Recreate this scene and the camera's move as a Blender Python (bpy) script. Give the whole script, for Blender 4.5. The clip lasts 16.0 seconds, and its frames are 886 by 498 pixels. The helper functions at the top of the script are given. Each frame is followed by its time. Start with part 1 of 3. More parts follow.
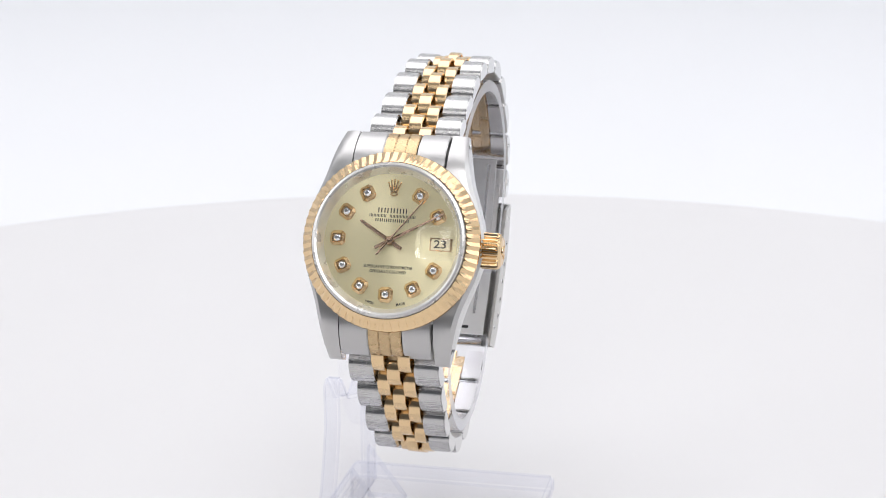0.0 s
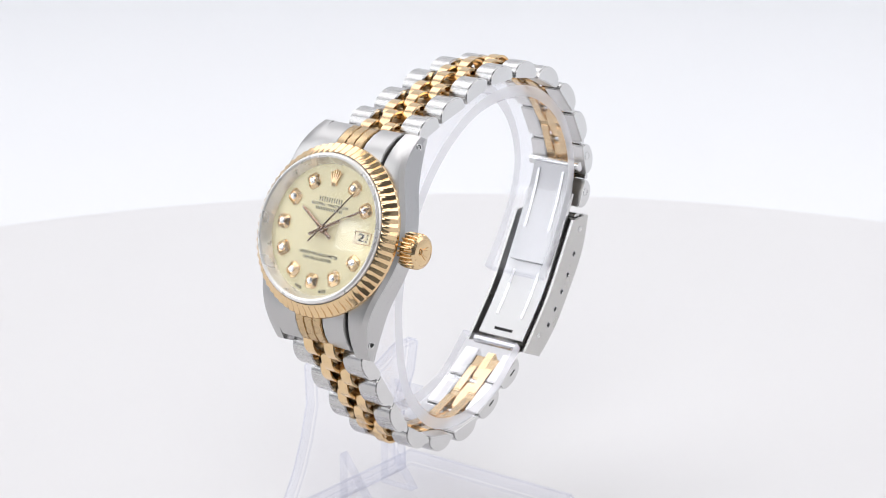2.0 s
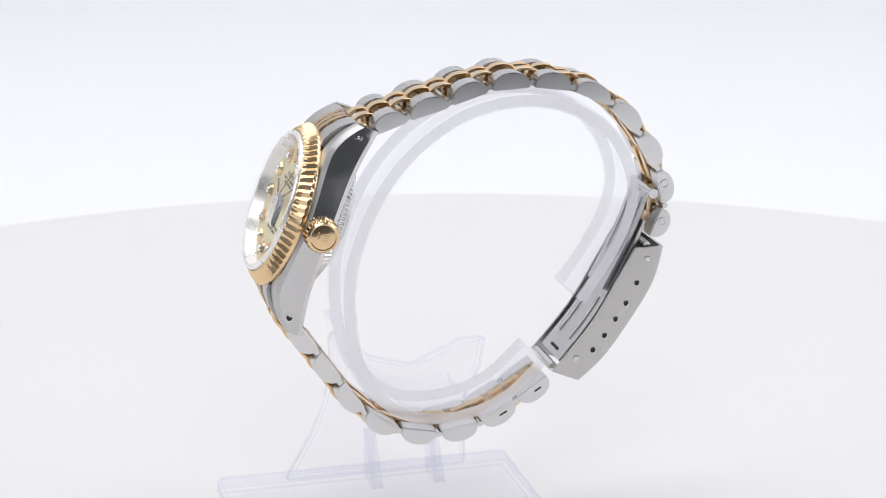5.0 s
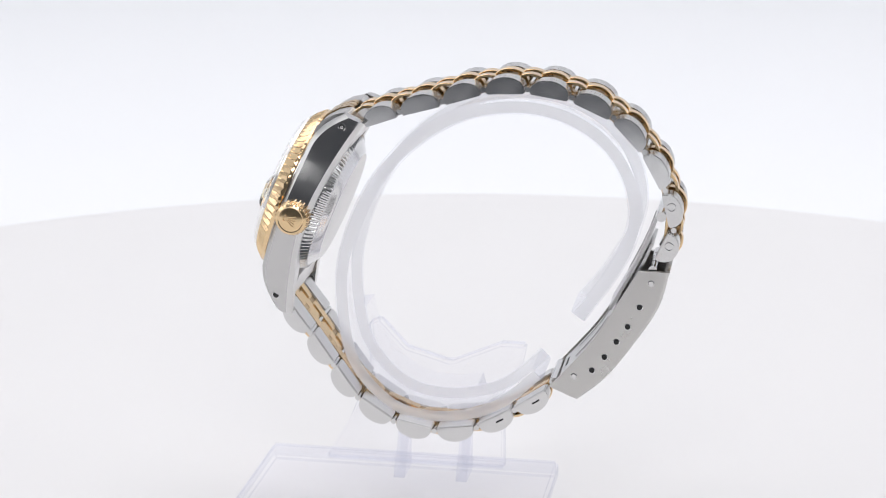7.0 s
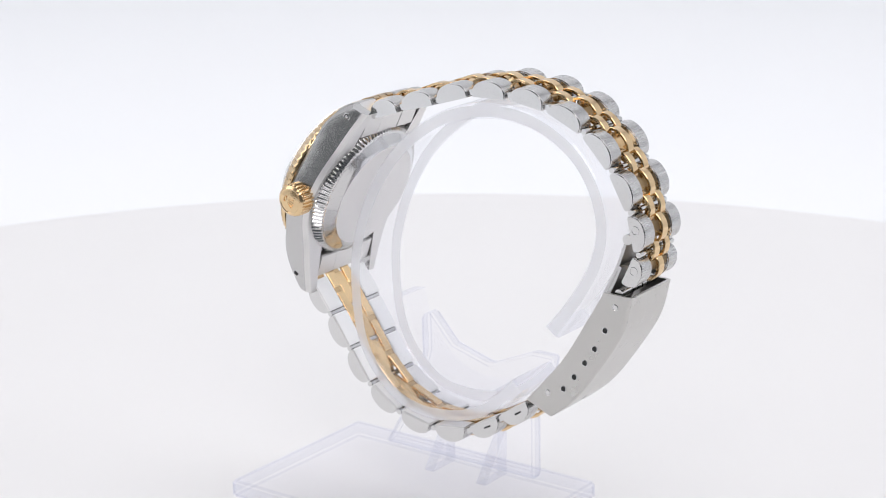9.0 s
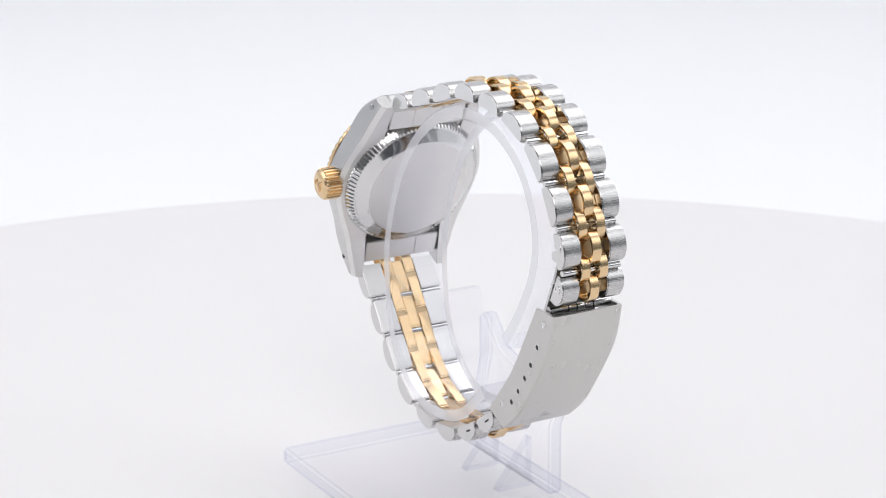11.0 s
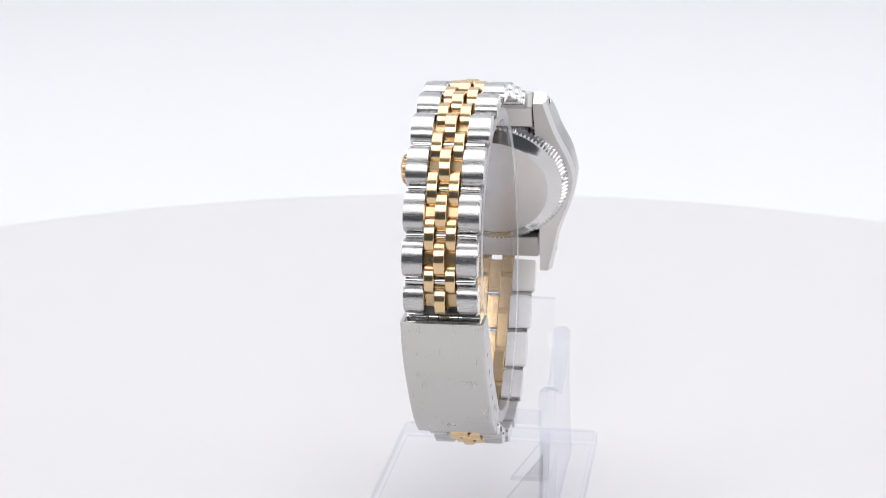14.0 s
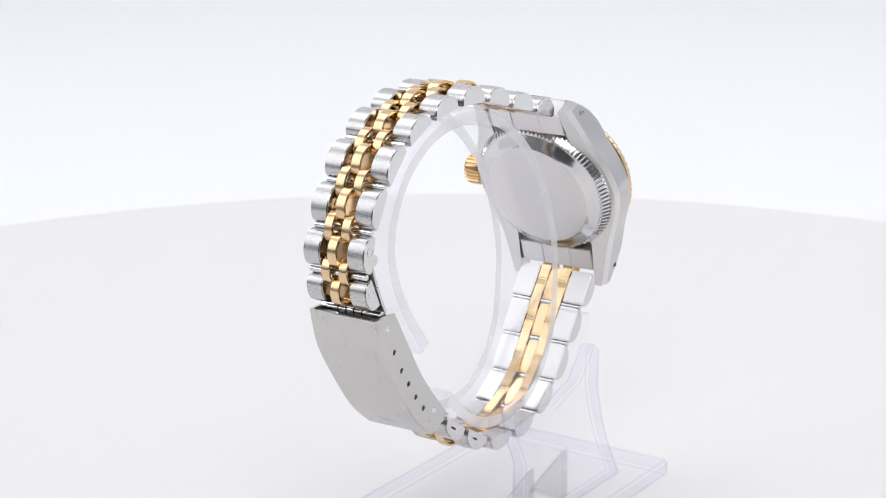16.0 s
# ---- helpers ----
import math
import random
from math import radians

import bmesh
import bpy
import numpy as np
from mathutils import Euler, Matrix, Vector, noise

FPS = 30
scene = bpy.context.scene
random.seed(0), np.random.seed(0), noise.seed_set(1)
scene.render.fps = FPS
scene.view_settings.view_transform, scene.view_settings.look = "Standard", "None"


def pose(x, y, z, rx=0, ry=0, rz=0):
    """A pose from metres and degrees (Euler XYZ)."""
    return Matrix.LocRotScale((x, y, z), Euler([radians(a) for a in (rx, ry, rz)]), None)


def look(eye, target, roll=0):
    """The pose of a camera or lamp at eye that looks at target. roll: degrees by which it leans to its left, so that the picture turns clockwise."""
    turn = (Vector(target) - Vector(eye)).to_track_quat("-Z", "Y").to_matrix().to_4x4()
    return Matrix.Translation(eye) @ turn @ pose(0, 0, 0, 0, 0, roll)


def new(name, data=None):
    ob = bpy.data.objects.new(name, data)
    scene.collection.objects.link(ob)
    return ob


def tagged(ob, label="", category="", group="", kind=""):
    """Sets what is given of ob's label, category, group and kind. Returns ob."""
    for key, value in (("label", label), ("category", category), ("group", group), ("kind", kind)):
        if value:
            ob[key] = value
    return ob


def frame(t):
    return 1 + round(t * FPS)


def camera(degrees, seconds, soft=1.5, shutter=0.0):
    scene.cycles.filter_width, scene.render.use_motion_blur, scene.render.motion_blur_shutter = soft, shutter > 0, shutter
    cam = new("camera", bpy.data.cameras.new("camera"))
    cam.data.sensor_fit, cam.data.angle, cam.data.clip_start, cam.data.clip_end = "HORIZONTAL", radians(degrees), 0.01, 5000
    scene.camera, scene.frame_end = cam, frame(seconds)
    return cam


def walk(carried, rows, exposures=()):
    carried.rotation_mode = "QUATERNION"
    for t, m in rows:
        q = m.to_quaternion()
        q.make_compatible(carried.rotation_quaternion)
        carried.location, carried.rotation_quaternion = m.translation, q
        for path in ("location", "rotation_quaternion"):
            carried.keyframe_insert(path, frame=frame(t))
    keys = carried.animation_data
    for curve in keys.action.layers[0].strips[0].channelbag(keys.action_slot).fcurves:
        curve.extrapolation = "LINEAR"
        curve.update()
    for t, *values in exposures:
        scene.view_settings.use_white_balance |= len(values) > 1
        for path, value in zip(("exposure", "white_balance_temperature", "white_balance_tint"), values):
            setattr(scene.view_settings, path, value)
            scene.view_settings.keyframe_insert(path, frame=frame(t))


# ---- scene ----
# A small two-tone wristwatch on a clear acrylic display stand turns on a white turntable in a light box.
cam = camera(24.26, 16.0, 0.6)
EYE = pose(0, -0.292, 0.127, 73.956, 0, 0.324) @ pose(0, 0, 0, 0, 0, -0.138)
cam.data.dof.use_dof, cam.data.dof.focus_distance, cam.data.dof.aperture_fstop = True, 0.280, 80.0
walk(cam, [(0.0, EYE), (16.0, EYE)])

MM = 0.001


def turn(t):
    """The turntable's angle in degrees; the watch's width axis lies some 12 degrees off it."""
    return -11.88 - 12.595 * t


# ---- light ----
world = bpy.data.worlds.new("room")
world.use_nodes = True
scene.world = world
wbg = world.node_tree.nodes["Background"]
wbg.inputs[0].default_value = (0.92, 0.95, 1.0, 1)
wbg.inputs[1].default_value = 0.23


def area_lamp(name, eye, target, sx, sy, watts, color):
    data = bpy.data.lights.new(name, "AREA")
    data.shape, data.size, data.size_y, data.energy, data.color = "RECTANGLE", sx, sy, watts, color
    ob = new(name, data)
    ob.matrix_world = look(eye, target)
    return ob


area_lamp("top_light", (0, 0.22, 0.79), (0, 0.221, 0), 1.0, 0.75, 4.35, (1.0, 0.985, 1.0))
area_lamp("front_light", (0, -0.44, 0.44), (0, 0, 0.05), 0.36, 0.28, 1.15, (1.0, 0.985, 1.0))
area_lamp("side_light", (-0.62, -0.05, 0.40), (0, 0.0, 0.05), 0.5, 0.5, 1.1, (0.96, 0.975, 1.0))
area_lamp("side_light", (0.62, -0.05, 0.40), (0, 0.0, 0.05), 0.5, 0.5, 1.1, (0.96, 0.975, 1.0))
scene.view_settings.exposure = 0.0


# ---- materials ----
def material(name, color, rough, metal=0.0, scale=300.0, vary=0.06, rough_vary=0.08, bump=0.02, stretch=(1, 1, 1), coat=0.0):
    m = bpy.data.materials.new(name)
    m.use_nodes = True
    nt = m.node_tree
    b = nt.nodes["Principled BSDF"]
    b.inputs["Metallic"].default_value = metal
    b.inputs["Coat Weight"].default_value = coat
    tc = nt.nodes.new("ShaderNodeTexCoord")
    mp = nt.nodes.new("ShaderNodeMapping")
    mp.inputs["Scale"].default_value = stretch
    nt.links.new(tc.outputs["Object"], mp.inputs["Vector"])
    fine = nt.nodes.new("ShaderNodeTexNoise")
    fine.inputs["Scale"].default_value, fine.inputs["Detail"].default_value = scale, 5
    nt.links.new(mp.outputs[0], fine.inputs["Vector"])
    big = nt.nodes.new("ShaderNodeTexNoise")
    big.inputs["Scale"].default_value, big.inputs["Detail"].default_value = scale * 0.12, 3
    nt.links.new(tc.outputs["Object"], big.inputs["Vector"])
    add = nt.nodes.new("ShaderNodeMath")
    add.operation = "ADD"
    nt.links.new(fine.outputs[0], add.inputs[0])
    nt.links.new(big.outputs[0], add.inputs[1])
    rmp = nt.nodes.new("ShaderNodeMapRange")
    rmp.inputs[1].default_value, rmp.inputs[2].default_value = 0.6, 1.4
    rmp.inputs[3].default_value, rmp.inputs[4].default_value = max(0.0, rough - rough_vary), min(1.0, rough + rough_vary)
    nt.links.new(add.outputs[0], rmp.inputs[0])
    nt.links.new(rmp.outputs[0], b.inputs["Roughness"])
    mix = nt.nodes.new("ShaderNodeMix")
    mix.data_type = "RGBA"
    lo = [max(0, c * (1 - vary)) for c in color]
    hi = [min(1, c * (1 + vary)) for c in color]
    mix.inputs[6].default_value, mix.inputs[7].default_value = (*lo, 1), (*hi, 1)
    half = nt.nodes.new("ShaderNodeMath")
    half.operation = "MULTIPLY"
    half.inputs[1].default_value = 0.5
    nt.links.new(add.outputs[0], half.inputs[0])
    nt.links.new(half.outputs[0], mix.inputs[0])
    nt.links.new(mix.outputs[2], b.inputs["Base Color"])
    if bump:
        bp = nt.nodes.new("ShaderNodeBump")
        bp.inputs["Strength"].default_value, bp.inputs["Distance"].default_value = bump, 0.00001
        nt.links.new(fine.outputs[0], bp.inputs["Height"])
        nt.links.new(bp.outputs[0], b.inputs["Normal"])
    return m


def clear(name, color, ior, rough=0.0):
    m = bpy.data.materials.new(name)
    m.use_nodes = True
    b = m.node_tree.nodes["Principled BSDF"]
    b.inputs["Base Color"].default_value = (*color, 1)
    b.inputs["Roughness"].default_value = rough
    b.inputs["IOR"].default_value = ior
    b.inputs["Transmission Weight"].default_value = 1.0
    return m


STEEL_SATIN = material("satin_steel", (0.56, 0.553, 0.547), 0.26, 1.0, 2500, 0.04, 0.05, 0.05, (3, 0.1, 3))
STEEL_SIDE = material("polished_steel", (0.69, 0.685, 0.68), 0.13, 1.0, 500, 0.04, 0.05, 0.01)
STEEL_CASE = material("brushed_case_steel", (0.52, 0.512, 0.505), 0.36, 1.0, 3000, 0.03, 0.03, 0.03, (0.1, 2, 2))
STEEL_FLANK = material("polished_flank_steel", (0.56, 0.555, 0.55), 0.20, 1.0, 900, 0.03, 0.05, 0.015)
STEEL_CLASP = material("brushed_clasp_steel", (0.59, 0.58, 0.56), 0.30, 1.0, 3000, 0.05, 0.05, 0.04, (2.5, 0.06, 0.06))
STEEL_RING = material("bright_ring_steel", (0.88, 0.86, 0.83), 0.28, 0.7, 500, 0.03, 0.04, 0.0)
STEEL_BLADE = material("bright_blade_steel", (0.64, 0.635, 0.63), 0.38, 1.0, 2500, 0.04, 0.05, 0.03, (3, 0.1, 0.1))
# satin case back steel; its lighter colour also stands in for light on undersides
STEEL_BACK_LIFTED = material("lightened_back_steel", (0.74, 0.73, 0.72), 0.34, 1.0, 900, 0.05, 0.06, 0.02)
GOLD = material("polished_yellow_gold", (0.79, 0.58, 0.34), 0.20, 1.0, 500, 0.05, 0.06, 0.01)
GOLD_DARKER = material("darker_yellow_gold", (0.56, 0.41, 0.24), 0.29, 1.0, 700, 0.06, 0.08, 0.04)
ROSE = material("bronze_toned_gold", (0.34, 0.235, 0.17), 0.16, 1.0, 500)
# near-black that stands in for the shade inside holes and slots
HOLE_SHADE = material("painted_hole_shade", (0.012, 0.012, 0.012), 0.6, 0.0, 500)
INK = material("black_print", (0.035, 0.03, 0.022), 0.5, 0.0, 500, bump=0)
DATE_WHITE = material("date_disc_champagne", (0.78, 0.70, 0.48), 0.5, 0.0, 500, bump=0)
DIAMOND = material("diamond", (0.93, 0.94, 0.96), 0.04, 0.85, 400, 0.03, 0.03, 0.0)


def sheet(name, tint, shine, milk=0.0, rough=0.02):
    """A thin clear sheet: straight through, with gloss that grows at grazing angles; milk is the share of light that a sawn edge scatters."""
    m = bpy.data.materials.new(name)
    m.use_nodes = True
    nt = m.node_tree
    out = nt.nodes["Material Output"]
    nt.nodes.remove(nt.nodes["Principled BSDF"])
    thru = nt.nodes.new("ShaderNodeBsdfTransparent")
    thru.inputs[0].default_value = (*tint, 1)
    body = thru
    if milk:
        white = (0.94, 0.945, 0.975, 1)
        skin, glow = nt.nodes.new("ShaderNodeBsdfDiffuse"), nt.nodes.new("ShaderNodeBsdfTranslucent")
        skin.inputs[0].default_value = glow.inputs[0].default_value = white
        cloud = nt.nodes.new("ShaderNodeMixShader")
        nt.links.new(skin.outputs[0], cloud.inputs[1])
        nt.links.new(glow.outputs[0], cloud.inputs[2])
        body = nt.nodes.new("ShaderNodeMixShader")
        body.inputs[0].default_value = milk
        nt.links.new(thru.outputs[0], body.inputs[1])
        nt.links.new(cloud.outputs[0], body.inputs[2])
    gloss = nt.nodes.new("ShaderNodeBsdfGlossy")
    gloss.inputs["Roughness"].default_value = rough
    side = nt.nodes.new("ShaderNodeLayerWeight")
    side.inputs[0].default_value = 0.5
    steep = nt.nodes.new("ShaderNodeMath")
    steep.operation = "POWER"
    steep.inputs[1].default_value = 4.0
    nt.links.new(side.outputs["Facing"], steep.inputs[0])
    share = nt.nodes.new("ShaderNodeMapRange")
    share.inputs[3].default_value, share.inputs[4].default_value = shine * 0.1, shine
    nt.links.new(steep.outputs[0], share.inputs[0])
    top = nt.nodes.new("ShaderNodeMixShader")
    nt.links.new(share.outputs[0], top.inputs[0])
    nt.links.new(body.outputs[0], top.inputs[1])
    nt.links.new(gloss.outputs[0], top.inputs[2])
    nt.links.new(top.outputs[0], out.inputs[0])
    return m


CRYSTAL = sheet("watch_crystal", (0.995, 0.995, 0.995), 0.22)
ACRYLIC = sheet("clear_acrylic", (0.985, 0.986, 0.998), 0.35)
ACRYLIC_EDGE = sheet("sawn_acrylic_edge", (0.99, 0.99, 1.0), 0.3, 0.55, 0.2)
ACRYLIC_BASE = sheet("clear_acrylic_sheet", (0.992, 0.992, 1.0), 0.12)
ACRYLIC_RIM = sheet("lavender_acrylic_rim", (0.955, 0.96, 1.0), 0.2, 0.1, 0.2)
WHITE_TOP = material("white_turntable_laminate", (0.715, 0.705, 0.705), 0.45, 0.0, 60, 0.006, 0.05, 0.01)
WHITE_CLOTH = material("white_backdrop_cloth", (0.80, 0.808, 0.825), 0.9, 0.0, 30, 0.008, 0.03, 0.0)
ROOM_GREY = material("grey_room_paint", (0.34, 0.35, 0.375), 0.8, 0.0, 8, 0.05, 0.05, 0.0)


def dial_material():
    """Champagne sunburst lacquer: radial brushing round the dial's centre, with some of its sheen painted into the
    colour.
    """
    m = bpy.data.materials.new("champagne_sunburst_dial")
    m.use_nodes = True
    nt = m.node_tree
    b = nt.nodes["Principled BSDF"]
    b.inputs["Metallic"].default_value = 0.3
    b.inputs["Roughness"].default_value = 0.28
    tc = nt.nodes.new("ShaderNodeTexCoord")
    tan = nt.nodes.new("ShaderNodeTangent")
    tan.direction_type, tan.axis = "RADIAL", "Z"
    b.inputs["Anisotropic"].default_value = 0.9
    b.inputs["Anisotropic Rotation"].default_value = 0.0
    nt.links.new(tan.outputs[0], b.inputs["Tangent"])
    sep = nt.nodes.new("ShaderNodeSeparateXYZ")
    nt.links.new(tc.outputs["Object"], sep.inputs[0])
    at = nt.nodes.new("ShaderNodeMath")
    at.operation = "ARCTAN2"
    nt.links.new(sep.outputs[1], at.inputs[0])
    nt.links.new(sep.outputs[0], at.inputs[1])
    no = nt.nodes.new("ShaderNodeTexNoise")
    no.noise_dimensions = "1D"
    no.inputs["Scale"].default_value, no.inputs["Detail"].default_value, no.inputs["Roughness"].default_value = 60, 6, 0.6
    nt.links.new(at.outputs[0], no.inputs["W"])
    # lighter and darker rays by angle: sunburst sheen put into the base colour
    mix = nt.nodes.new("ShaderNodeMix")
    mix.data_type = "RGBA"
    mix.inputs[6].default_value, mix.inputs[7].default_value = (0.77, 0.695, 0.43, 1), (0.85, 0.775, 0.50, 1)
    nt.links.new(no.outputs[0], mix.inputs[0])
    nt.links.new(mix.outputs[2], b.inputs["Base Color"])
    bp = nt.nodes.new("ShaderNodeBump")
    bp.inputs["Strength"].default_value, bp.inputs["Distance"].default_value = 0.12, 0.00005
    nt.links.new(no.outputs[0], bp.inputs["Height"])
    nt.links.new(bp.outputs[0], b.inputs["Normal"])
    return m


LENS = clear("magnifier_glass", (1, 1, 1), 1.13)
LENS.node_tree.nodes["Principled BSDF"].inputs["Coat Weight"].default_value = 1.0
DIAL = dial_material()


# ---- building helpers ----
def weighted_normals(bm):
    """A normal for each face corner: neighbours across smooth edges, weighted by area, so that broad faces stay flat."""
    at = {}
    areas = {f: f.calc_area() for f in bm.faces}
    for v in bm.verts:
        left = set(v.link_faces)
        while left:
            heap, seen = [left.pop()], []
            while heap:
                f = heap.pop()
                seen.append(f)
                for e in f.edges:
                    if e.smooth and v in e.verts:
                        for g in e.link_faces:
                            if g in left:
                                left.remove(g)
                                heap.append(g)
            n = sum((f.normal * areas[f] for f in seen), Vector((0, 0, 0))).normalized()
            for f in seen:
                at[v, f] = n
    return [at[lo.vert, f] for f in bm.faces for lo in f.loops]


def part(name, bm, mat, parent, label="", smooth=True, mats=()):
    """Links a bmesh, in millimetres, as one mesh object under a thing or a part."""
    bmesh.ops.recalc_face_normals(bm, faces=bm.faces)
    me = bpy.data.meshes.new(name)
    if smooth:
        for f in bm.faces:
            f.smooth = True
        for e in bm.edges:
            e.smooth = len(e.link_faces) == 2 and e.calc_face_angle(0) < radians(32)
    normals = weighted_normals(bm) if smooth else None
    bmesh.ops.scale(bm, vec=(MM, MM, MM), verts=bm.verts)
    bm.to_mesh(me)
    bm.free()
    if normals:
        me.normals_split_custom_set(normals)
    for q in (mat, *mats):
        me.materials.append(q)
    return place(name, me, parent, label)


def place(name, me, parent, label="", m=None):
    ob = new(name, me)
    ob.parent = parent
    if m is not None:
        ob.matrix_basis = m
    return tagged(ob, label)


def prism(poly, w0, w1, axis=0, bevel=0.0, seg=2):
    """An extruded polygon in the plane across axis 0 (poly gives y, z) or axis 2 (poly gives x, y)."""
    bm = bmesh.new()
    at = (lambda p, w: (w, p[0], p[1])) if axis == 0 else (lambda p, w: (p[0], p[1], w))
    lo = [bm.verts.new(at(p, w0)) for p in poly]
    hi = [bm.verts.new(at(p, w1)) for p in poly]
    bm.faces.new(lo)
    bm.faces.new(hi[::-1])
    n = len(poly)
    for i in range(n):
        bm.faces.new((lo[i], hi[i], hi[(i + 1) % n], lo[(i + 1) % n]))
    bmesh.ops.recalc_face_normals(bm, faces=bm.faces)
    if bevel:
        sharp = [e for e in bm.edges if len(e.link_faces) == 2 and e.calc_face_angle(0) > radians(35)]
        bmesh.ops.bevel(bm, geom=sharp, offset=bevel, segments=seg, affect="EDGES", clamp_overlap=True)
    return bm


def lathe(profile, steps=96, closed=False, wave=None):
    """A profile of (radius, height) turned round z; wave(i, j, r, h) may shift each point."""
    bm = bmesh.new()
    rings = []
    for j in range(steps):
        a = 2 * math.pi * j / steps
        ring = []
        for i, (r, h) in enumerate(profile):
            if wave:
                r, h = wave(i, j, r, h)
            ring.append(bm.verts.new((r * math.cos(a), r * math.sin(a), h)))
        rings.append(ring)
    n = len(profile)
    for j in range(steps):
        p, q = rings[j], rings[(j + 1) % steps]
        for i in range(n if closed else n - 1):
            k = (i + 1) % n
            bm.faces.new((p[i], q[i], q[k], p[k]))
    if not closed:
        for i in (0, n - 1):
            if profile[i][0] > 1e-6:
                bm.faces.new([r[i] for r in rings])
    bmesh.ops.remove_doubles(bm, verts=bm.verts, dist=1e-5)
    return bm


def box(x0, x1, y0, y1, z0, z1, bevel=0.0, seg=2):
    return prism([(x0, y0), (x1, y0), (x1, y1), (x0, y1)], z0, z1, 2, bevel, seg)


def moved(bm, m):
    bmesh.ops.transform(bm, matrix=m, verts=bm.verts)
    return bm


def rod(p, q, r, steps=12):
    """A round bar from p to q."""
    p, q = Vector(p), Vector(q)
    bm = bmesh.new()
    bmesh.ops.create_cone(bm, cap_ends=True, segments=steps, radius1=r, radius2=r, depth=(q - p).length)
    m = Matrix.Translation((p + q) / 2) @ (q - p).to_track_quat("Z", "Y").to_matrix().to_4x4()
    return moved(bm, m)


def merged(*bms):
    out = bmesh.new()
    for b in bms:
        me = bpy.data.meshes.new("tmp")
        b.to_mesh(me)
        b.free()
        out.from_mesh(me)
        bpy.data.meshes.remove(me)
    return out


# ---- the light box ----


def studio():
    bm = lathe([(0, -14), (203, -14), (206, -13), (207, -11), (207, -6), (206.2, -3.4), (204, -1.4), (200, -0.3), (195, 0), (0, 0)], 192)
    top = part("turntable", bm, WHITE_TOP, None)
    tagged(top, "round matt white turntable top", "turntable", kind="structure")
    # table under the turntable
    bm = box(-900, 900, -300, 900, -34, -14, 2)
    tagged(part("table", bm, WHITE_CLOTH, None), "white table top under the turntable", "table", kind="structure")
    # back sweep and side cloths
    sweep = [(620, -13.9)] + [(620 + 80 * math.sin(a), 66.1 - 80 * math.cos(a)) for a in [radians(d) for d in range(0, 91, 10)]] + [(700, 820), (704, 820), (704, -13.9)]
    bm = prism(sweep, -700, 700)
    tagged(part("wall_backdrop", bm, WHITE_CLOTH, None), "seamless white backdrop cloth", "backdrop", kind="structure")
    for s in (-1, 1):
        bm = box(min(s * 700, s * 706), max(s * 700, s * 706), -250, 704, -13.9, 820)
        tagged(part("wall_side", bm, WHITE_CLOTH, None), "white diffusing side cloth", "backdrop", kind="structure")
    bm = box(-706, 706, -250, 704, 820.5, 826)
    tagged(part("ceiling", bm, WHITE_CLOTH, None), "white light box roof cloth", "ceiling", kind="structure")
    # the dim room behind the open front
    bm = box(-2500, 2500, -2500, -2480, -800, 1800)
    tagged(part("wall_room", bm, ROOM_GREY, None), "dim grey wall of the room", "wall", kind="structure")
    bm = box(-2500, 2500, -2480, 2500, -810, -800)
    tagged(part("floor", bm, ROOM_GREY, None), "dark grey floor of the room", "floor", kind="structure")


studio()

# ---- the watch: millimetres, x across the strap, y away from the face, z up from the turntable ----
watch = tagged(new("wristwatch"), "small two-tone steel and gold wristwatch with champagne dial", "watch")
GROUND = 127.0
# joints of the strap as (y, z), from the upper lugs round to the clasp, and from the clasp to the lower lugs
UPPER = [(-12.74, 61.5), (-7.37, 63.36), (-1.15, 65.09), (4.72, 66.95), (10.99, 67.22), (17.16, 66.27), (22.97, 63.64), (27.35, 58.93), (30.33, 53.48), (31.65, 47.91), (29.54, 43.19)]
LOWER = [(14.2, 22.81), (9.04, 19.35), (3.45, 16.25), (-2.8, 15.35), (-8.8, 16.6), (-14.0, 20.0), (-17.55, 25.05), (-20.96, 30.07), (-24.56, 34.94)]


def strap_x(y):
    """The strap's middle line."""
    return -3.15 + 0.3 * max(0.0, min(1.0, y / 26))


def d_shape(length, height, gap=0.34, steps=14, flat=0.45):
    """The side of a link: flat inside, arched outside; runs along +x from 0."""
    a, b = gap, length - gap
    mid, half = (a + b) / 2, (b - a) / 2
    pts = [(a, 0), (b, 0)]
    for i in range(steps + 1):
        an = math.pi * i / steps
        pts.append((mid + half * math.cos(an), flat + (height - flat) * math.sin(an) ** 0.85))
    return pts


def link_pose(p, q):
    """Along the strap is local x, outward local z, and the width local y."""
    p, q = Vector((0, *p)), Vector((0, *q))
    along = (q - p).normalized()
    out = Vector((0, -along.z, along.y))
    mid = (p.y + q.y) / 2
    m = Matrix((along, Vector((1, 0, 0)), out)).transposed().to_4x4()
    m.translation = Vector((strap_x(mid), p.y, p.z))
    return m


def mm_pose(m):
    m = m.copy()
    m.translation *= MM
    return m


def outer_link(length, w0, w1):
    """A big satin link with polished end faces and a lightened inner face; width along local y from w0 to w1."""
    bm = prism(d_shape(length, 2.5), w0, w1, 0, 0.16, 2)
    bmesh.ops.transform(bm, matrix=Matrix(((0, 1, 0, 0), (1, 0, 0, 0), (0, 0, 1, 0), (0, 0, 0, 1))), verts=bm.verts)
    bmesh.ops.recalc_face_normals(bm, faces=bm.faces)
    for f in bm.faces:
        # flat inner faces get the lighter steel in place of bounced light
        f.material_index = 1 if abs(f.normal.y) > 0.9 else 2 if f.normal.z < -0.9 else 0
    return bm


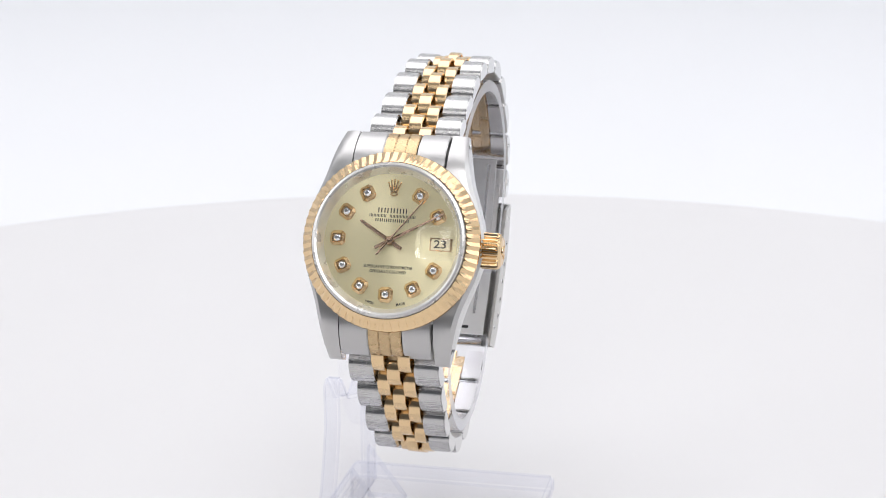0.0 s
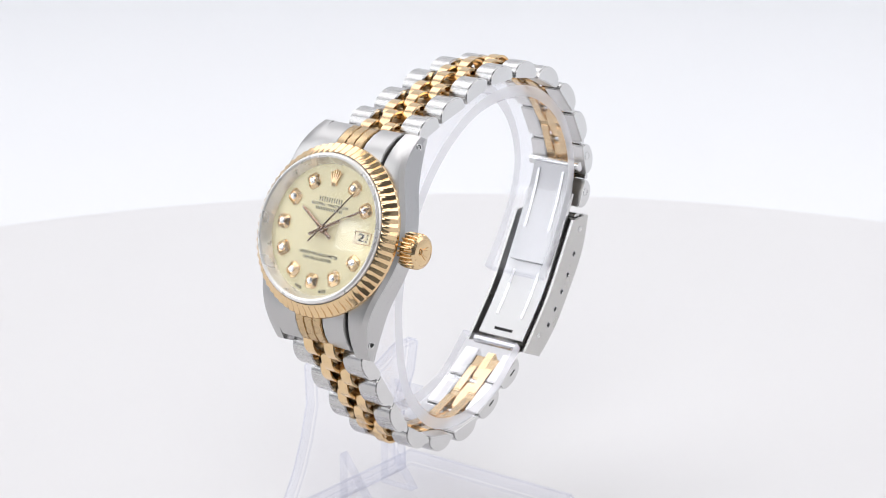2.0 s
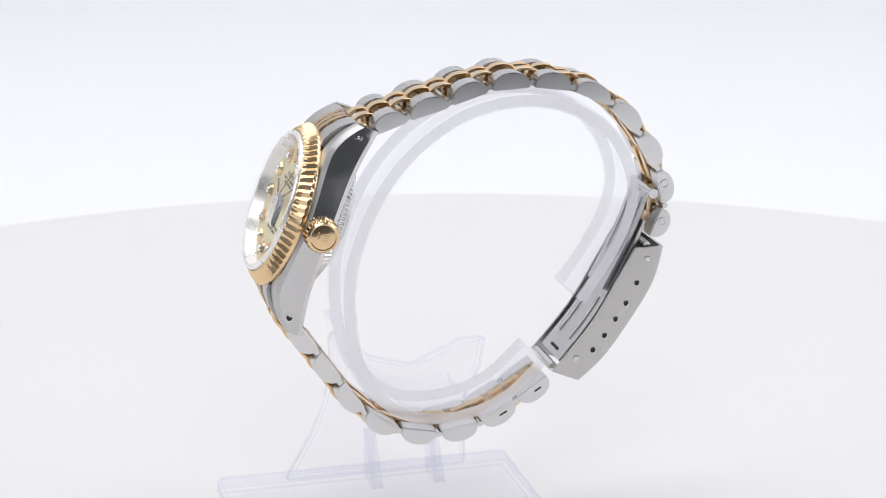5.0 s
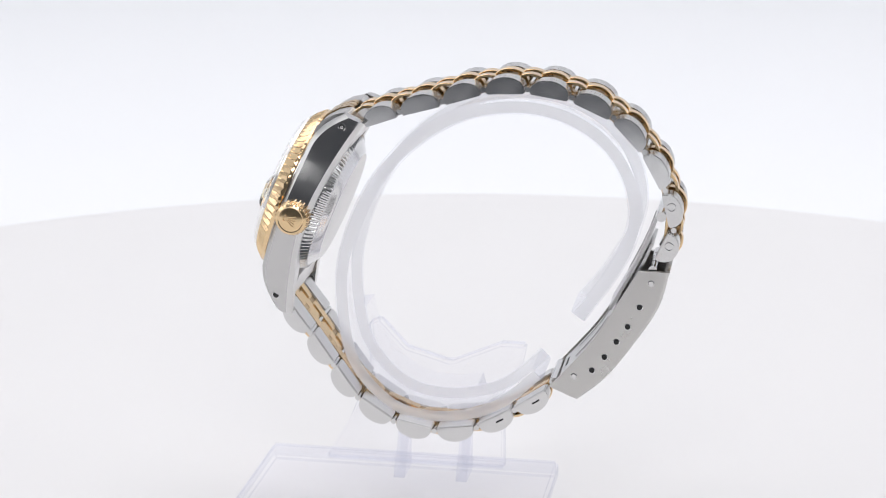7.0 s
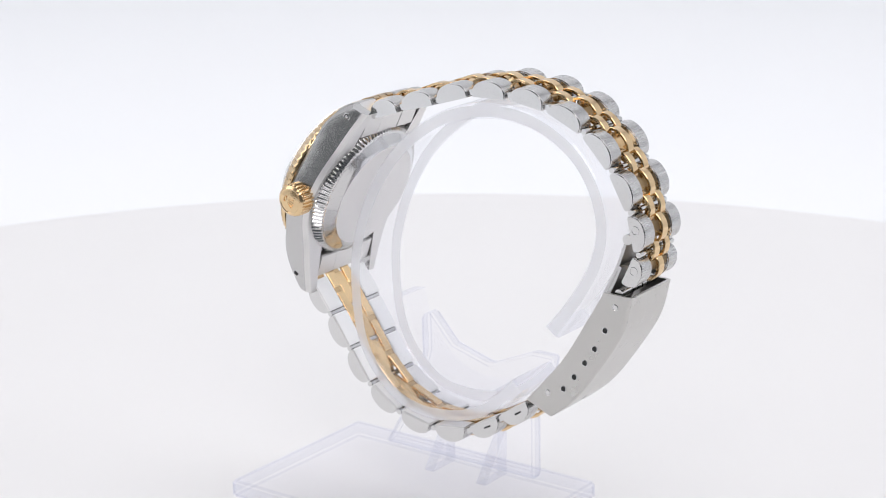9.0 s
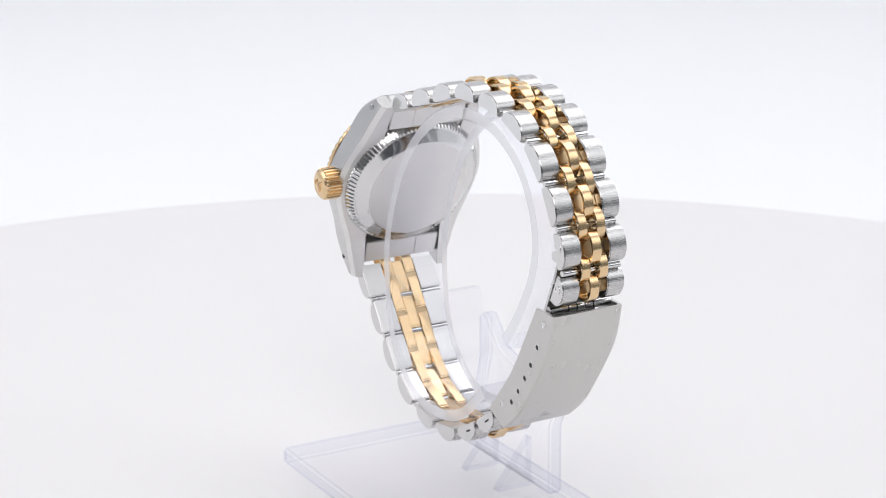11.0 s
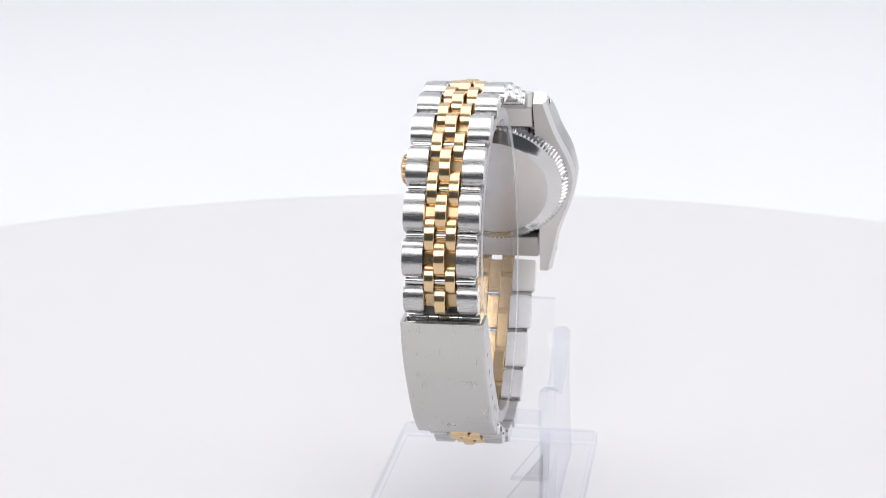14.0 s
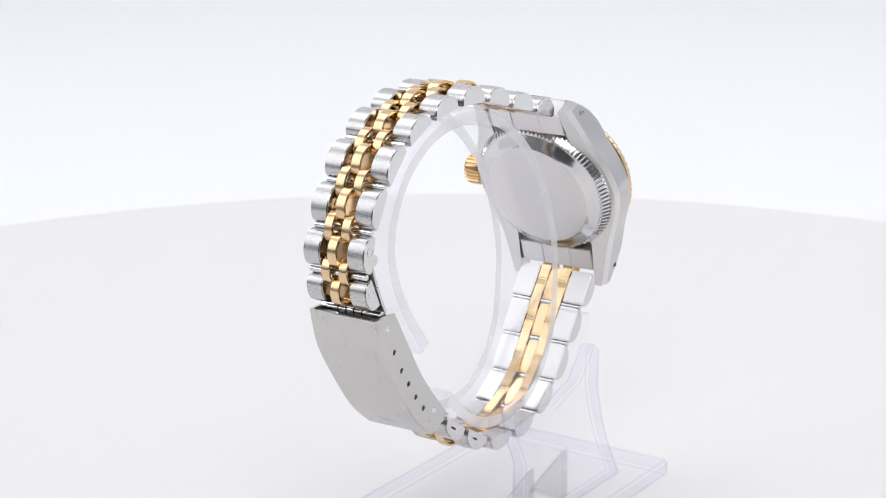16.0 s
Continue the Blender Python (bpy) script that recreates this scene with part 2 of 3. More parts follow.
def bead(length, w0, w1):
    """A gold centre link: a thin band arched over a flat back plate, hollow between."""
    n, half, rise, thick = 12, length / 2, 2.5, 0.5
    arch = lambda r, h: [(half - r * math.cos(math.pi * i / n), 0.12 + h * math.sin(math.pi * i / n) ** 0.9) for i in range(n + 1)]
    band = arch(half, rise) + arch(half - thick, rise - thick * 0.85)[::-1]
    bm = merged(prism(band, w0, w1, 0, 0.07, 1), prism([(0.3, 0), (length - 0.3, 0), (length - 0.3, 0.42), (0.3, 0.42)], w0 + 0.02, w1 - 0.02, 0, 0.05, 1))
    bmesh.ops.transform(bm, matrix=Matrix(((0, 1, 0, 0), (1, 0, 0, 0), (0, 0, 1, 0), (0, 0, 0, 1))), verts=bm.verts)
    return bm


def chain(joints, wide0, wide1, lug_first, pinned, slotted):
    n = len(joints) - 1
    for i in range(n):
        p, q = joints[i], joints[i + 1]
        length = math.dist(p, q)
        u = i / (n - 1) if wide1 > wide0 else 1 - i / (n - 1)
        half = (min(wide0, wide1) + abs(wide1 - wide0) * u ** 1.6) / 2
        col = half * 0.45
        m = mm_pose(link_pose(p, q))
        for s in (-1, 1):
            lo, hi = sorted((s * col, s * half))
            ob = part("outer_link", outer_link(length, lo, hi), STEEL_SATIN, watch, mats=(STEEL_SIDE, STEEL_BACK_LIFTED))
            ob.matrix_basis = m
            end = Matrix.Translation((length * 0.42, s * half, 1.0)) @ pose(0, 0, 0, -90 * s, 0, 0)
            if i in pinned:
                part("pin_head", moved(lathe([(0.50, -0.05), (0.50, 0.05), (0.58, 0.07), (0.66, 0.05), (0.66, -0.05)], 18, True), end), STEEL_SIDE, ob)
            # slot shade as a near-black bar on the link's end face
            if i in slotted:
                part("screw_slot", moved(box(-0.62, 0.62, -0.13, 0.13, -0.1, 0.025), end), HOLE_SHADE, ob)
        third = col / 1.5 * 0.96
        blen = length * 0.88
        bm = moved(bead(blen, -third / 2, third / 2), Matrix.Translation(((length - blen) / 2, 0, 0.25)))
        part("gold_link", bm, GOLD, watch).matrix_basis = m
        # added darker bar: blocks bright background so the gaps between links look shaded
        filler = box(length * 0.22, length * 0.78, -col - 0.05, col + 0.05, 0.3, 0.9, 0.15, 1)
        part("link_core", filler, GOLD_DARKER, watch).matrix_basis = m
        # the two beads that bridge to the next row
        prev = joints[i - 1] if i else (2 * p[0] - q[0], 2 * p[1] - q[1])
        if i or lug_first:
            a = ((prev[0] + p[0]) / 2, (prev[1] + p[1]) / 2)
            b = ((p[0] + q[0]) / 2, (p[1] + q[1]) / 2)
            l2 = math.dist(a, b)
            m2 = mm_pose(link_pose(a, b))
            for s in (-1, 1):
                lo, hi = sorted((s * third / 2, s * third * 1.5))
                bm = moved(bead(l2 * 0.88, lo + 0.05, hi - 0.05), Matrix.Translation((l2 * 0.06, 0, 0.05)))
                part("gold_link", bm, GOLD, watch).matrix_basis = m2
            x = strap_x(p[0])
            out = link_pose(a, b).to_3x3() @ Vector((0, 0, 0.6))
            c = Vector((x, p[0], p[1])) + out
            if i:
                part("link_pin", rod(c - Vector((half - 0.35, 0, 0)), c + Vector((half - 0.35, 0, 0)), 0.42), STEEL_SIDE, watch)


chain(UPPER, 12.8, 9.9, True, (8, 9), ())
chain(LOWER, 9.9, 12.8, False, (), (0, 1))


def lug_beads(p, q, wide):
    """The two gold beads that join the last row of links to the lugs."""
    third = wide / 2 * 0.45 / 1.5 * 0.96
    a, b = ((p[0] + q[0]) / 2, (p[1] + q[1]) / 2), (1.5 * q[0] - 0.5 * p[0], 1.5 * q[1] - 0.5 * p[1])
    length = math.dist(a, b)
    for s in (-1, 1):
        lo, hi = sorted((s * third / 2, s * third * 1.5))
        bm = moved(bead(length * 0.88, lo + 0.05, hi - 0.05), Matrix.Translation((length * 0.06, 0, 0.05)))
        part("gold_link", bm, GOLD, watch).matrix_basis = mm_pose(link_pose(a, b))


lug_beads(LOWER[-2], LOWER[-1], 12.8)


# ---- clasp ----
OUT_CURVE = [(31.9, 41.8), (30.45, 36.35), (26.95, 30.55), (22.9, 25.1), (18.9, 21.6)]
IN_CURVE = [(27.45, 41.9), (25.05, 37.75), (21.05, 31.05), (16.95, 26.0), (14.65, 23.4)]


def smooth_curve(pts, n):
    """A smooth curve through the points, n steps in all."""
    out = []
    for k in range(n + 1):
        u = k * (len(pts) - 1) / n
        i = min(int(u), len(pts) - 2)
        f = u - i
        p0, p1, p2, p3 = (Vector(pts[max(0, min(len(pts) - 1, j))]) for j in (i - 1, i, i + 1, i + 2))
        out.append(0.5 * ((2 * p1) + (p2 - p0) * f + (2 * p0 - 5 * p1 + 4 * p2 - p3) * f * f + (3 * p1 - p0 - 3 * p2 + p3) * f ** 3))
    return out


def swept(sections, closed=True):
    """Closed sections of equal count joined into one skin, capped at both ends."""
    bm = bmesh.new()
    rows = [[bm.verts.new(p) for p in s] for s in sections]
    n = len(rows[0])
    for a, b in zip(rows, rows[1:]):
        for i in range(n):
            k = (i + 1) % n
            bm.faces.new((a[i], b[i], b[k], a[k]))
    bm.faces.new(rows[0][::-1])
    bm.faces.new(rows[-1])
    return bm


def clasp():
    outs, ins = smooth_curve(OUT_CURVE, 20), smooth_curve(IN_CURVE, 20)
    half, t = 5.62, 0.45
    sections = []
    for k, (o, i) in enumerate(zip(outs, ins)):
        x = strap_x(26)
        d = (o - i).normalized()
        depth = (o - i).length
        at = lambda w, h: (x + w, i.x + d.x * h, i.y + d.y * h)
        top = depth
        sections.append([at(-half, 0), at(-half, top - 0.5), at(-half + 0.08, top - 0.22), at(-half + 0.25, top - 0.06), at(-half + 0.5, top), at(half - 0.5, top), at(half - 0.25, top - 0.06),
                         at(half - 0.08, top - 0.22), at(half, top - 0.5), at(half, 0), at(half - t, 0), at(half - t, top - 0.8), at(half - 0.8, top - t), at(-half + 0.8, top - t), at(-half + t, top - 0.8), at(-half + t, 0)])
    cover = part("clasp_cover", swept(sections), STEEL_CLASP, watch, "brushed steel folding clasp cover")
    x = strap_x(26)
    # adjusting holes, rimmed, along both side walls: near-black discs painted as their inner shade
    for k, (y, z) in enumerate([(29.3, 40.05), (27.7, 36.35), (26.05, 33.3), (24.45, 30.9), (22.75, 28.45), (20.95, 26.3), (18.3, 25.2)]):
        for s in (-1, 1):
            pin = k in (0, 6)
            bm = lathe([(0, 0.03), (0.36, 0.03), (0.36, -0.3), (0, -0.3)], 16)
            turned = Matrix.Translation((x + s * half, y, z)) @ pose(0, 0, 0, 0, 90 * s, 0)
            part("pin_head" if pin else "adjusting_hole", moved(bm, turned), STEEL_SIDE if pin else HOLE_SHADE, cover)
            bm = lathe([(0.36, 0.0), (0.40, 0.06), (0.50, 0.03), (0.52, -0.05), (0.36, -0.05)], 16, True)
            part("hole_rim", moved(bm, turned), STEEL_SIDE, cover)
    # the embossed emblem near the lower end: an oval and a worn bar
    k = 17
    o, i = outs[k], ins[k]
    nrm = Vector((0, o.x - i.x, o.y - i.y)).normalized()
    tng = Vector((0, outs[k + 1].x - outs[k - 1].x, outs[k + 1].y - outs[k - 1].y)).normalized()
    m = Matrix((Vector((1, 0, 0)), tng, nrm)).transposed().to_4x4()
    m.translation = (x + 0.4, o.x, o.y)
    bm = lathe([(0.42, 0.0), (0.46, 0.05), (0.54, 0.05), (0.58, 0.0), (0.5, -0.1)], 20, True)
    bmesh.ops.scale(bm, vec=(1.2, 0.5, 1), verts=bm.verts)
    part("emblem", moved(bm, m), STEEL_SIDE, cover)
    # folded inner blades: an upper one over a lower one, each with two raised ribs
    curve = smooth_curve([(30.2, 49.8), (28.3, 44.5), (24.9, 37.6), (21.0, 31.0), (15.0, 23.8)], 80)

    def strip(w0, w1, i0, i1, h0, h1):
        sec = []
        for k in range(i0, i1 + 1):
            c = curve[k]
            tg = (curve[min(80, k + 1)] - curve[max(0, k - 1)]).normalized()
            nn = Vector((-tg.y, tg.x))
            f = lambda w, h: (x + w, c.x + nn.x * h, c.y + nn.y * h)
            sec.append([f(w0, h0), f(w1, h0), f(w1, h1), f(w0, h1)])
        return swept(sec)

    for lift, wide, a, b, ribs, name in ((-0.55, 3.5, 2, 48, (6, 34), "inner_blade"), (0.2, 4.2, 16, 76, (52, 69), "middle_blade")):
        blade = part(name, strip(-wide, wide, a, b, lift, lift + 0.45), STEEL_BLADE, watch, "bright brushed steel folding blade")
        for w in (-2.3, 2.3):
            part("rib", strip(w - 0.22, w + 0.22, *ribs, lift - 0.16, lift), STEEL_SIDE, blade)
    # a near-black strip laid on the blade as the slot's shade
    part("slot", strip(-1.7, 1.7, 73, 74, 0.16, 0.2), HOLE_SHADE, blade)
    for k, (a, b) in enumerate(((-4.9, -2.1), (-1.9, -0.75), (-0.55, 0.55), (0.75, 1.9), (2.1, 4.9))):
        part("spring_bar_tube", rod((x + a, 29.4, 41.9), (x + b, 29.4, 41.9), 0.62), STEEL_SIDE, cover)
    part("hinge_pin", rod((x - 4.6, 30.4, 49.8), (x + 4.6, 30.4, 49.8), 0.75, 16), STEEL_SIDE, watch)
    part("hinge_pin", rod((x - 4.2, 15.2, 23.6), (x + 4.2, 15.2, 23.6), 0.7, 16), STEEL_SIDE, watch)


clasp()

# ---- head: x to 3 o'clock, y to 12 o'clock, z out of the dial ----
HEAD = Matrix(((1, 0, 0, -3.65), (0, 0.375, -0.927, -25.05), (0, 0.927, 0.375, GROUND - 76.05), (0, 0, 0, 1)))
HEAD_M = mm_pose(HEAD)


def head_part(name, bm, mat, label="", parent=None, mats=()):
    ob = part(name, bm, mat, parent or watch, label, mats=mats)
    if parent is None:
        ob.matrix_basis = HEAD_M
    return ob


def case_half(y):
    """Half the case's width: a round middle that runs out into straight lugs."""
    a = abs(y)
    p, q = math.sqrt(max(0.0, 12.15 ** 2 - a * a)), 12.25 - 0.225 * a
    return (p ** 12 + q ** 12) ** (1 / 12) * 0.985


def case_outline(n=36):
    """Half of the middle case seen from the front: from the upper lug tip round 3 o'clock to the lower one."""
    pts = []
    for i in range(n + 1):
        y = 15.5 - 31.7 * i / n
        pts.append((case_half(y), y))
    return pts


def case():
    bm = bmesh.new()
    right = case_outline()

    def top(y):
        a = abs(y)
        return -1.5 - 0.0018 * a * a - (0.085 * (a - 9.5) ** 2 if a > 9.5 else 0)

    def low(y):
        a = abs(y)
        return -6.1 - 0.0088 * a * a

    # each side of the case is a curved wall with a chamfered top edge; lugs end in a blunt tip
    sections = {}
    for s in (1, -1):
        sec = []
        for x, y in right:
            inner = 6.62 if abs(y) > 7.0 else 8.5
            t, b = top(y), low(y)
            b = min(b, t - 0.9)
            c = min(0.8, (t - b) * 0.3)
            ring = [(inner, t), (x - 1.5 * c / 0.8, t), (x - 0.55 * c / 0.8, t - 0.25 * c), (x, t - c), (x + 0.05, (t + b) / 2), (x - 0.05, b + 0.75), (x - 0.6, b), (inner, b)]
            sec.append([(s * px, y, pz) for px, pz in ring])
        sections[s] = swept(sec)
    mid = lathe([(0, -6.0), (11.6, -6.0), (11.9, -5.6), (12.0, -1.3), (11.5, -0.9), (11.5, -0.95), (0, -0.95)], 96)
    bm = merged(sections[1], sections[-1], mid)
    bmesh.ops.recalc_face_normals(bm, faces=bm.faces)
    for f in bm.faces:
        # downward faces take the lightened steel, brightness put into the colour
        f.material_index = 1 if abs(f.normal.z) < 0.3 else 2 if f.normal.z < 0 else 0
    ob = head_part("case", bm, STEEL_CASE, "brushed steel case with curved polished flanks and lugs", mats=(STEEL_FLANK, STEEL_BACK_LIFTED))
    for sy in (1, -1):
        for s in (1, -1):
            y, z = sy * 13.9, -5.4
            # lug hole as a solid disc, its inner shade given by near-black colour
            bm = lathe([(0, 0.03), (0.42, 0.03), (0.42, -0.3), (0, -0.3)], 16)
            x = case_half(13.9)
            turned = Matrix.Translation((s * (x + 0.05), y, z)) @ pose(0, 0, 0, 0, 90 * s, 0)
            part("lug_hole", moved(bm, turned), HOLE_SHADE, ob)
            if sy > 0:
                part("bar_end", moved(lathe([(0, 0.1), (0.16, 0.08), (0.24, 0.03), (0.24, -0.1), (0, -0.1)], 12), turned), STEEL_SIDE, ob)
            bm = lathe([(0.42, 0.0), (0.46, 0.06), (0.58, 0.04), (0.6, -0.05), (0.42, -0.05)], 16, True)
            part("hole_rim", moved(bm, turned), STEEL_SIDE, ob)
    # end pieces between the lugs
    for sy in (1, -1):
        for x0, x1, mat, nm in ((-6.35, -2.4, STEEL_CASE, "end_piece"), (2.4, 6.35, STEEL_CASE, "end_piece"), (-2.3, -0.8, GOLD_DARKER, "gold_end_piece"), (-0.75, 0.75, GOLD_DARKER, "gold_end_piece"), (0.8, 2.3, GOLD_DARKER, "gold_end_piece")):
            lift = 0.25 if mat is GOLD_DARKER else 0.0
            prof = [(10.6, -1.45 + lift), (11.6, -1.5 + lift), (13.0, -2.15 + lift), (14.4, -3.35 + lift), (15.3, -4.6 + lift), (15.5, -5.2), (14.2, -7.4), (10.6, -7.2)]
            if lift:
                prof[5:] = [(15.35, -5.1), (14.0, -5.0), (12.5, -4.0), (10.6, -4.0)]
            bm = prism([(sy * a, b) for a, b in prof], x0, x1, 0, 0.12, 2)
            # undersides lightened by colour, as on the case
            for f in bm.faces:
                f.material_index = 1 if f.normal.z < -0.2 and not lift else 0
            part(nm, bm, mat, ob, mats=(STEEL_BACK_LIFTED,))
        prof = [(10.6, -4.1), (12.5, -4.1), (14.0, -5.1), (14.9, -5.6), (14.2, -7.4), (10.6, -7.2)]
        part("end_piece", prism([(sy * a, b) for a, b in prof], -2.4, 2.4, 0, 0.1, 1), STEEL_BACK_LIFTED, ob)
    return ob


def bezel():
    flutes = 66

    def wave(i, j, r, h):
        dip = (0.0, 0.5, 1.0, 0.5)[j % 4]
        if 1 <= i <= 4:
            d = dip * (0.03, 0.22, 0.38, 0.2)[i - 1]
            return r - d * 0.35, h - d
        return r, h

    prof = [(12.25, -1.0), (12.35, -0.75), (12.3, -0.3), (11.6, 0.5), (10.95, 1.1), (10.72, 1.15), (10.65, 1.0), (10.65, -0.9), (11.2, -1.0)]
    return head_part("bezel", lathe(prof, flutes * 4, True, wave), GOLD, "fluted yellow gold bezel")


def text_mesh(body, size, squeeze=1.0, thick=-0.005):
    cu = bpy.data.curves.new("text", "FONT")
    cu.body, cu.size, cu.align_x, cu.align_y, cu.extrude, cu.resolution_u, cu.offset = body, size, "CENTER", "CENTER", 0.006, 3, thick * size
    ob = bpy.data.objects.new("text", cu)
    scene.collection.objects.link(ob)
    bpy.context.view_layer.update()
    me = bpy.data.meshes.new_from_object(ob.evaluated_get(bpy.context.evaluated_depsgraph_get()))
    bpy.data.objects.remove(ob)
    bm = bmesh.new()
    bm.from_mesh(me)
    bpy.data.meshes.remove(me)
    bmesh.ops.scale(bm, vec=(squeeze, 1, 1), verts=bm.verts)
    return bm


def dial():
    disc = head_part("dial", lathe([(0, -0.35), (10.1, -0.35), (10.1, 0.0), (0, 0.0)], 128), DIAL, "champagne sunburst dial")
    ring = lathe([(9.22, 0.01), (9.5, 0.7), (9.84, 1.35), (9.9, 1.55), (10.2, 1.65), (10.5, 1.55), (10.62, 1.35), (10.62, -0.1), (9.22, -0.1)], 128, True)
    head_part("rehaut", ring, STEEL_RING, "polished steel inner ring", disc)
    # ten octagonal gold settings with a diamond each
    for hour in (1, 2, 4, 5, 6, 7, 8, 9, 10, 11):
        a = radians(90 - 30 * hour)
        m = pose(7.3 * math.cos(a), 7.3 * math.sin(a), 0.0, 0, 0, math.degrees(a) - 90)
        w, h, c = 1.0, 1.05, 0.42
        poly = [(-w, -h + c), (-w + c, -h), (w - c, -h), (w, -h + c), (w, h - c), (w - c, h), (-w + c, h), (-w, h - c)]
        bm = prism(poly, 0.0, 0.16, 2)
        topf = [f for f in bm.faces if all(v.co.z > 0.15 for v in f.verts)]
        bmesh.ops.inset_region(bm, faces=topf, thickness=0.4, depth=0.42)
        bmesh.ops.inset_region(bm, faces=topf, thickness=0.1, depth=-0.14)
        setting = head_part("hour_marker", moved(bm, m), GOLD, "octagonal gold setting", disc)
        gem = lathe([(0, 0.80), (0.22, 0.80), (0.36, 0.70), (0.50, 0.56), (0.46, 0.45), (0, 0.2)], 9)
        part("diamond", moved(gem, m), DIAMOND, setting, "small round brilliant diamond").data.polygons.foreach_set("use_smooth", [False] * len(setting.children[0].data.polygons))
    # applied emblem at twelve: a plain fan of five bars on an oval foot
    bms = []
    for k, (dx, hgt) in enumerate(((-0.85, 1.45), (-0.44, 1.75), (0, 1.9), (0.44, 1.75), (0.85, 1.45))):
        foot = 0.30 * dx
        poly = [(foot - 0.16, 0.1), (foot + 0.16, 0.1), (dx + 0.07, hgt), (dx - 0.07, hgt)]
        bms.append(moved(prism(poly, 0.0, 0.35, 2, 0.03, 1), Matrix.Translation((0, 6.45, 0))))
        bms.append(moved(lathe([(0, 0.38), (0.09, 0.34), (0.12, 0.2), (0.12, 0.0), (0, 0.0)], 10), Matrix.Translation((dx, 6.45 + hgt + 0.05, 0))))
    oval = lathe([(0.30, 0.0), (0.32, 0.3), (0.42, 0.36), (0.52, 0.3), (0.54, 0.0)], 20, True)
    bmesh.ops.scale(oval, vec=(1, 0.5, 1), verts=oval.verts)
    bms.append(moved(oval, Matrix.Translation((0, 6.4, 0))))
    head_part("emblem", merged(*bms), GOLD, "applied gold emblem", disc)
    # brand lines as plain bars: two thin upright bars for each letter
    for y, w, h, n, gaps in ((4.15, 2.15, 0.66, 5, ()), (3.4, 3.25, 0.4, 16, (6,)), (2.8, 2.4, 0.44, 8, ())):
        bms = []
        for k in range(n):
            if k not in gaps:
                x0, p = -w + 2 * w * k / n, 2 * w / n
                bar = min(0.15, 0.24 * p)
                for u in (0.14, 0.62):
                    bms.append(box(x0 + u * p, x0 + u * p + bar, y - h / 2, y + h / 2, 0.004, 0.014))
        head_part("print_bar", merged(*bms), INK, "dark printed line", disc)
    for y, body, size, sq in ((-3.55, "SUPERLATIVE CHRONOMETER", 0.58, 0.86), (-4.2, "OFFICIALLY CERTIFIED", 0.58, 0.86)):
        head_part("print", moved(text_mesh(body, size, sq, 0.018), Matrix.Translation((0, y, 0.01))), INK, "dark printed words", disc)
    for x, body, turn_z in ((-2.05, "SWISS", -13), (2.05, "MADE", 13)):
        head_part("print", moved(text_mesh(body, 0.52, 0.9, 0.018), pose(x * 1.05, -8.45, 0.01, 0, 0, turn_z)), INK, "dark printed word", disc)
    # date window
    poly = [(5.5, -0.95), (8.35, -0.95), (8.35, 0.8), (5.5, 0.8)]
    frame_bm = prism(poly, 0.0, 0.05, 2)
    topf = [f for f in frame_bm.faces if all(v.co.z > 0.04 for v in f.verts)]
    bmesh.ops.inset_region(frame_bm, faces=topf, thickness=0.2, depth=-0.04)
    window = head_part("date_window", frame_bm, GOLD_DARKER, "gold-edged date window", disc)
    part("date_disc", box(5.7, 8.15, -0.77, 0.62, 0.012, 0.03), DATE_WHITE, window)
    part("date_number", moved(text_mesh("23", 1.5, 1.2, 0.012), Matrix.Translation((6.93, -0.07, 0.04))), INK, window, "black date number")
    return disc


def pointer(name, angle, length, tail, w0, w1, z, mat, label):
    """A tapered baton with a ridge along its middle; angle in degrees clockwise from twelve."""
    bm = bmesh.new()
    rows = []
    for y, w in ((-tail, w0), (0.4, w0), (length - 0.25, w1), (length, w1 * 0.3)):
        rows.append([bm.verts.new(p) for p in ((-w, y, z), (-w, y, z + 0.08), (0, y, z + 0.08 + 0.55 * w), (w, y, z + 0.08), (w, y, z))])
    for a, b in zip(rows, rows[1:]):
        for k in range(5):
            q = (k + 1) % 5
            bm.faces.new((a[k], b[k], b[q], a[q]))
    bm.faces.new(rows[0])
    bm.faces.new(rows[-1])
    head_part(name, moved(bm, pose(0, 0, 0, 0, 0, -angle)), mat, label, dial_disc)


case_ob = case()
case_ob.matrix_basis = HEAD_M @ pose(0, 0, 0.62 * MM)
bezel()
dial_disc = dial()
dial_disc.matrix_basis = HEAD_M
pointer("hour_pointer", -59, 5.0, 2.0, 0.25, 0.21, 0.42, ROSE, "bronze-gold hour pointer")
pointer("minute_pointer", 60.7, 8.35, 2.2, 0.22, 0.14, 0.66, ROSE, "bronze-gold minute pointer")
pointer("second_pointer", 38, 7.2, 2.6, 0.12, 0.07, 0.92, ROSE, "thin bronze-gold second pointer")
head_part("pivot_cap", lathe([(0, 1.25), (0.25, 1.22), (0.5, 1.05), (0.62, 0.8), (0.62, 0.0), (0, 0)], 24), ROSE, "", dial_disc)


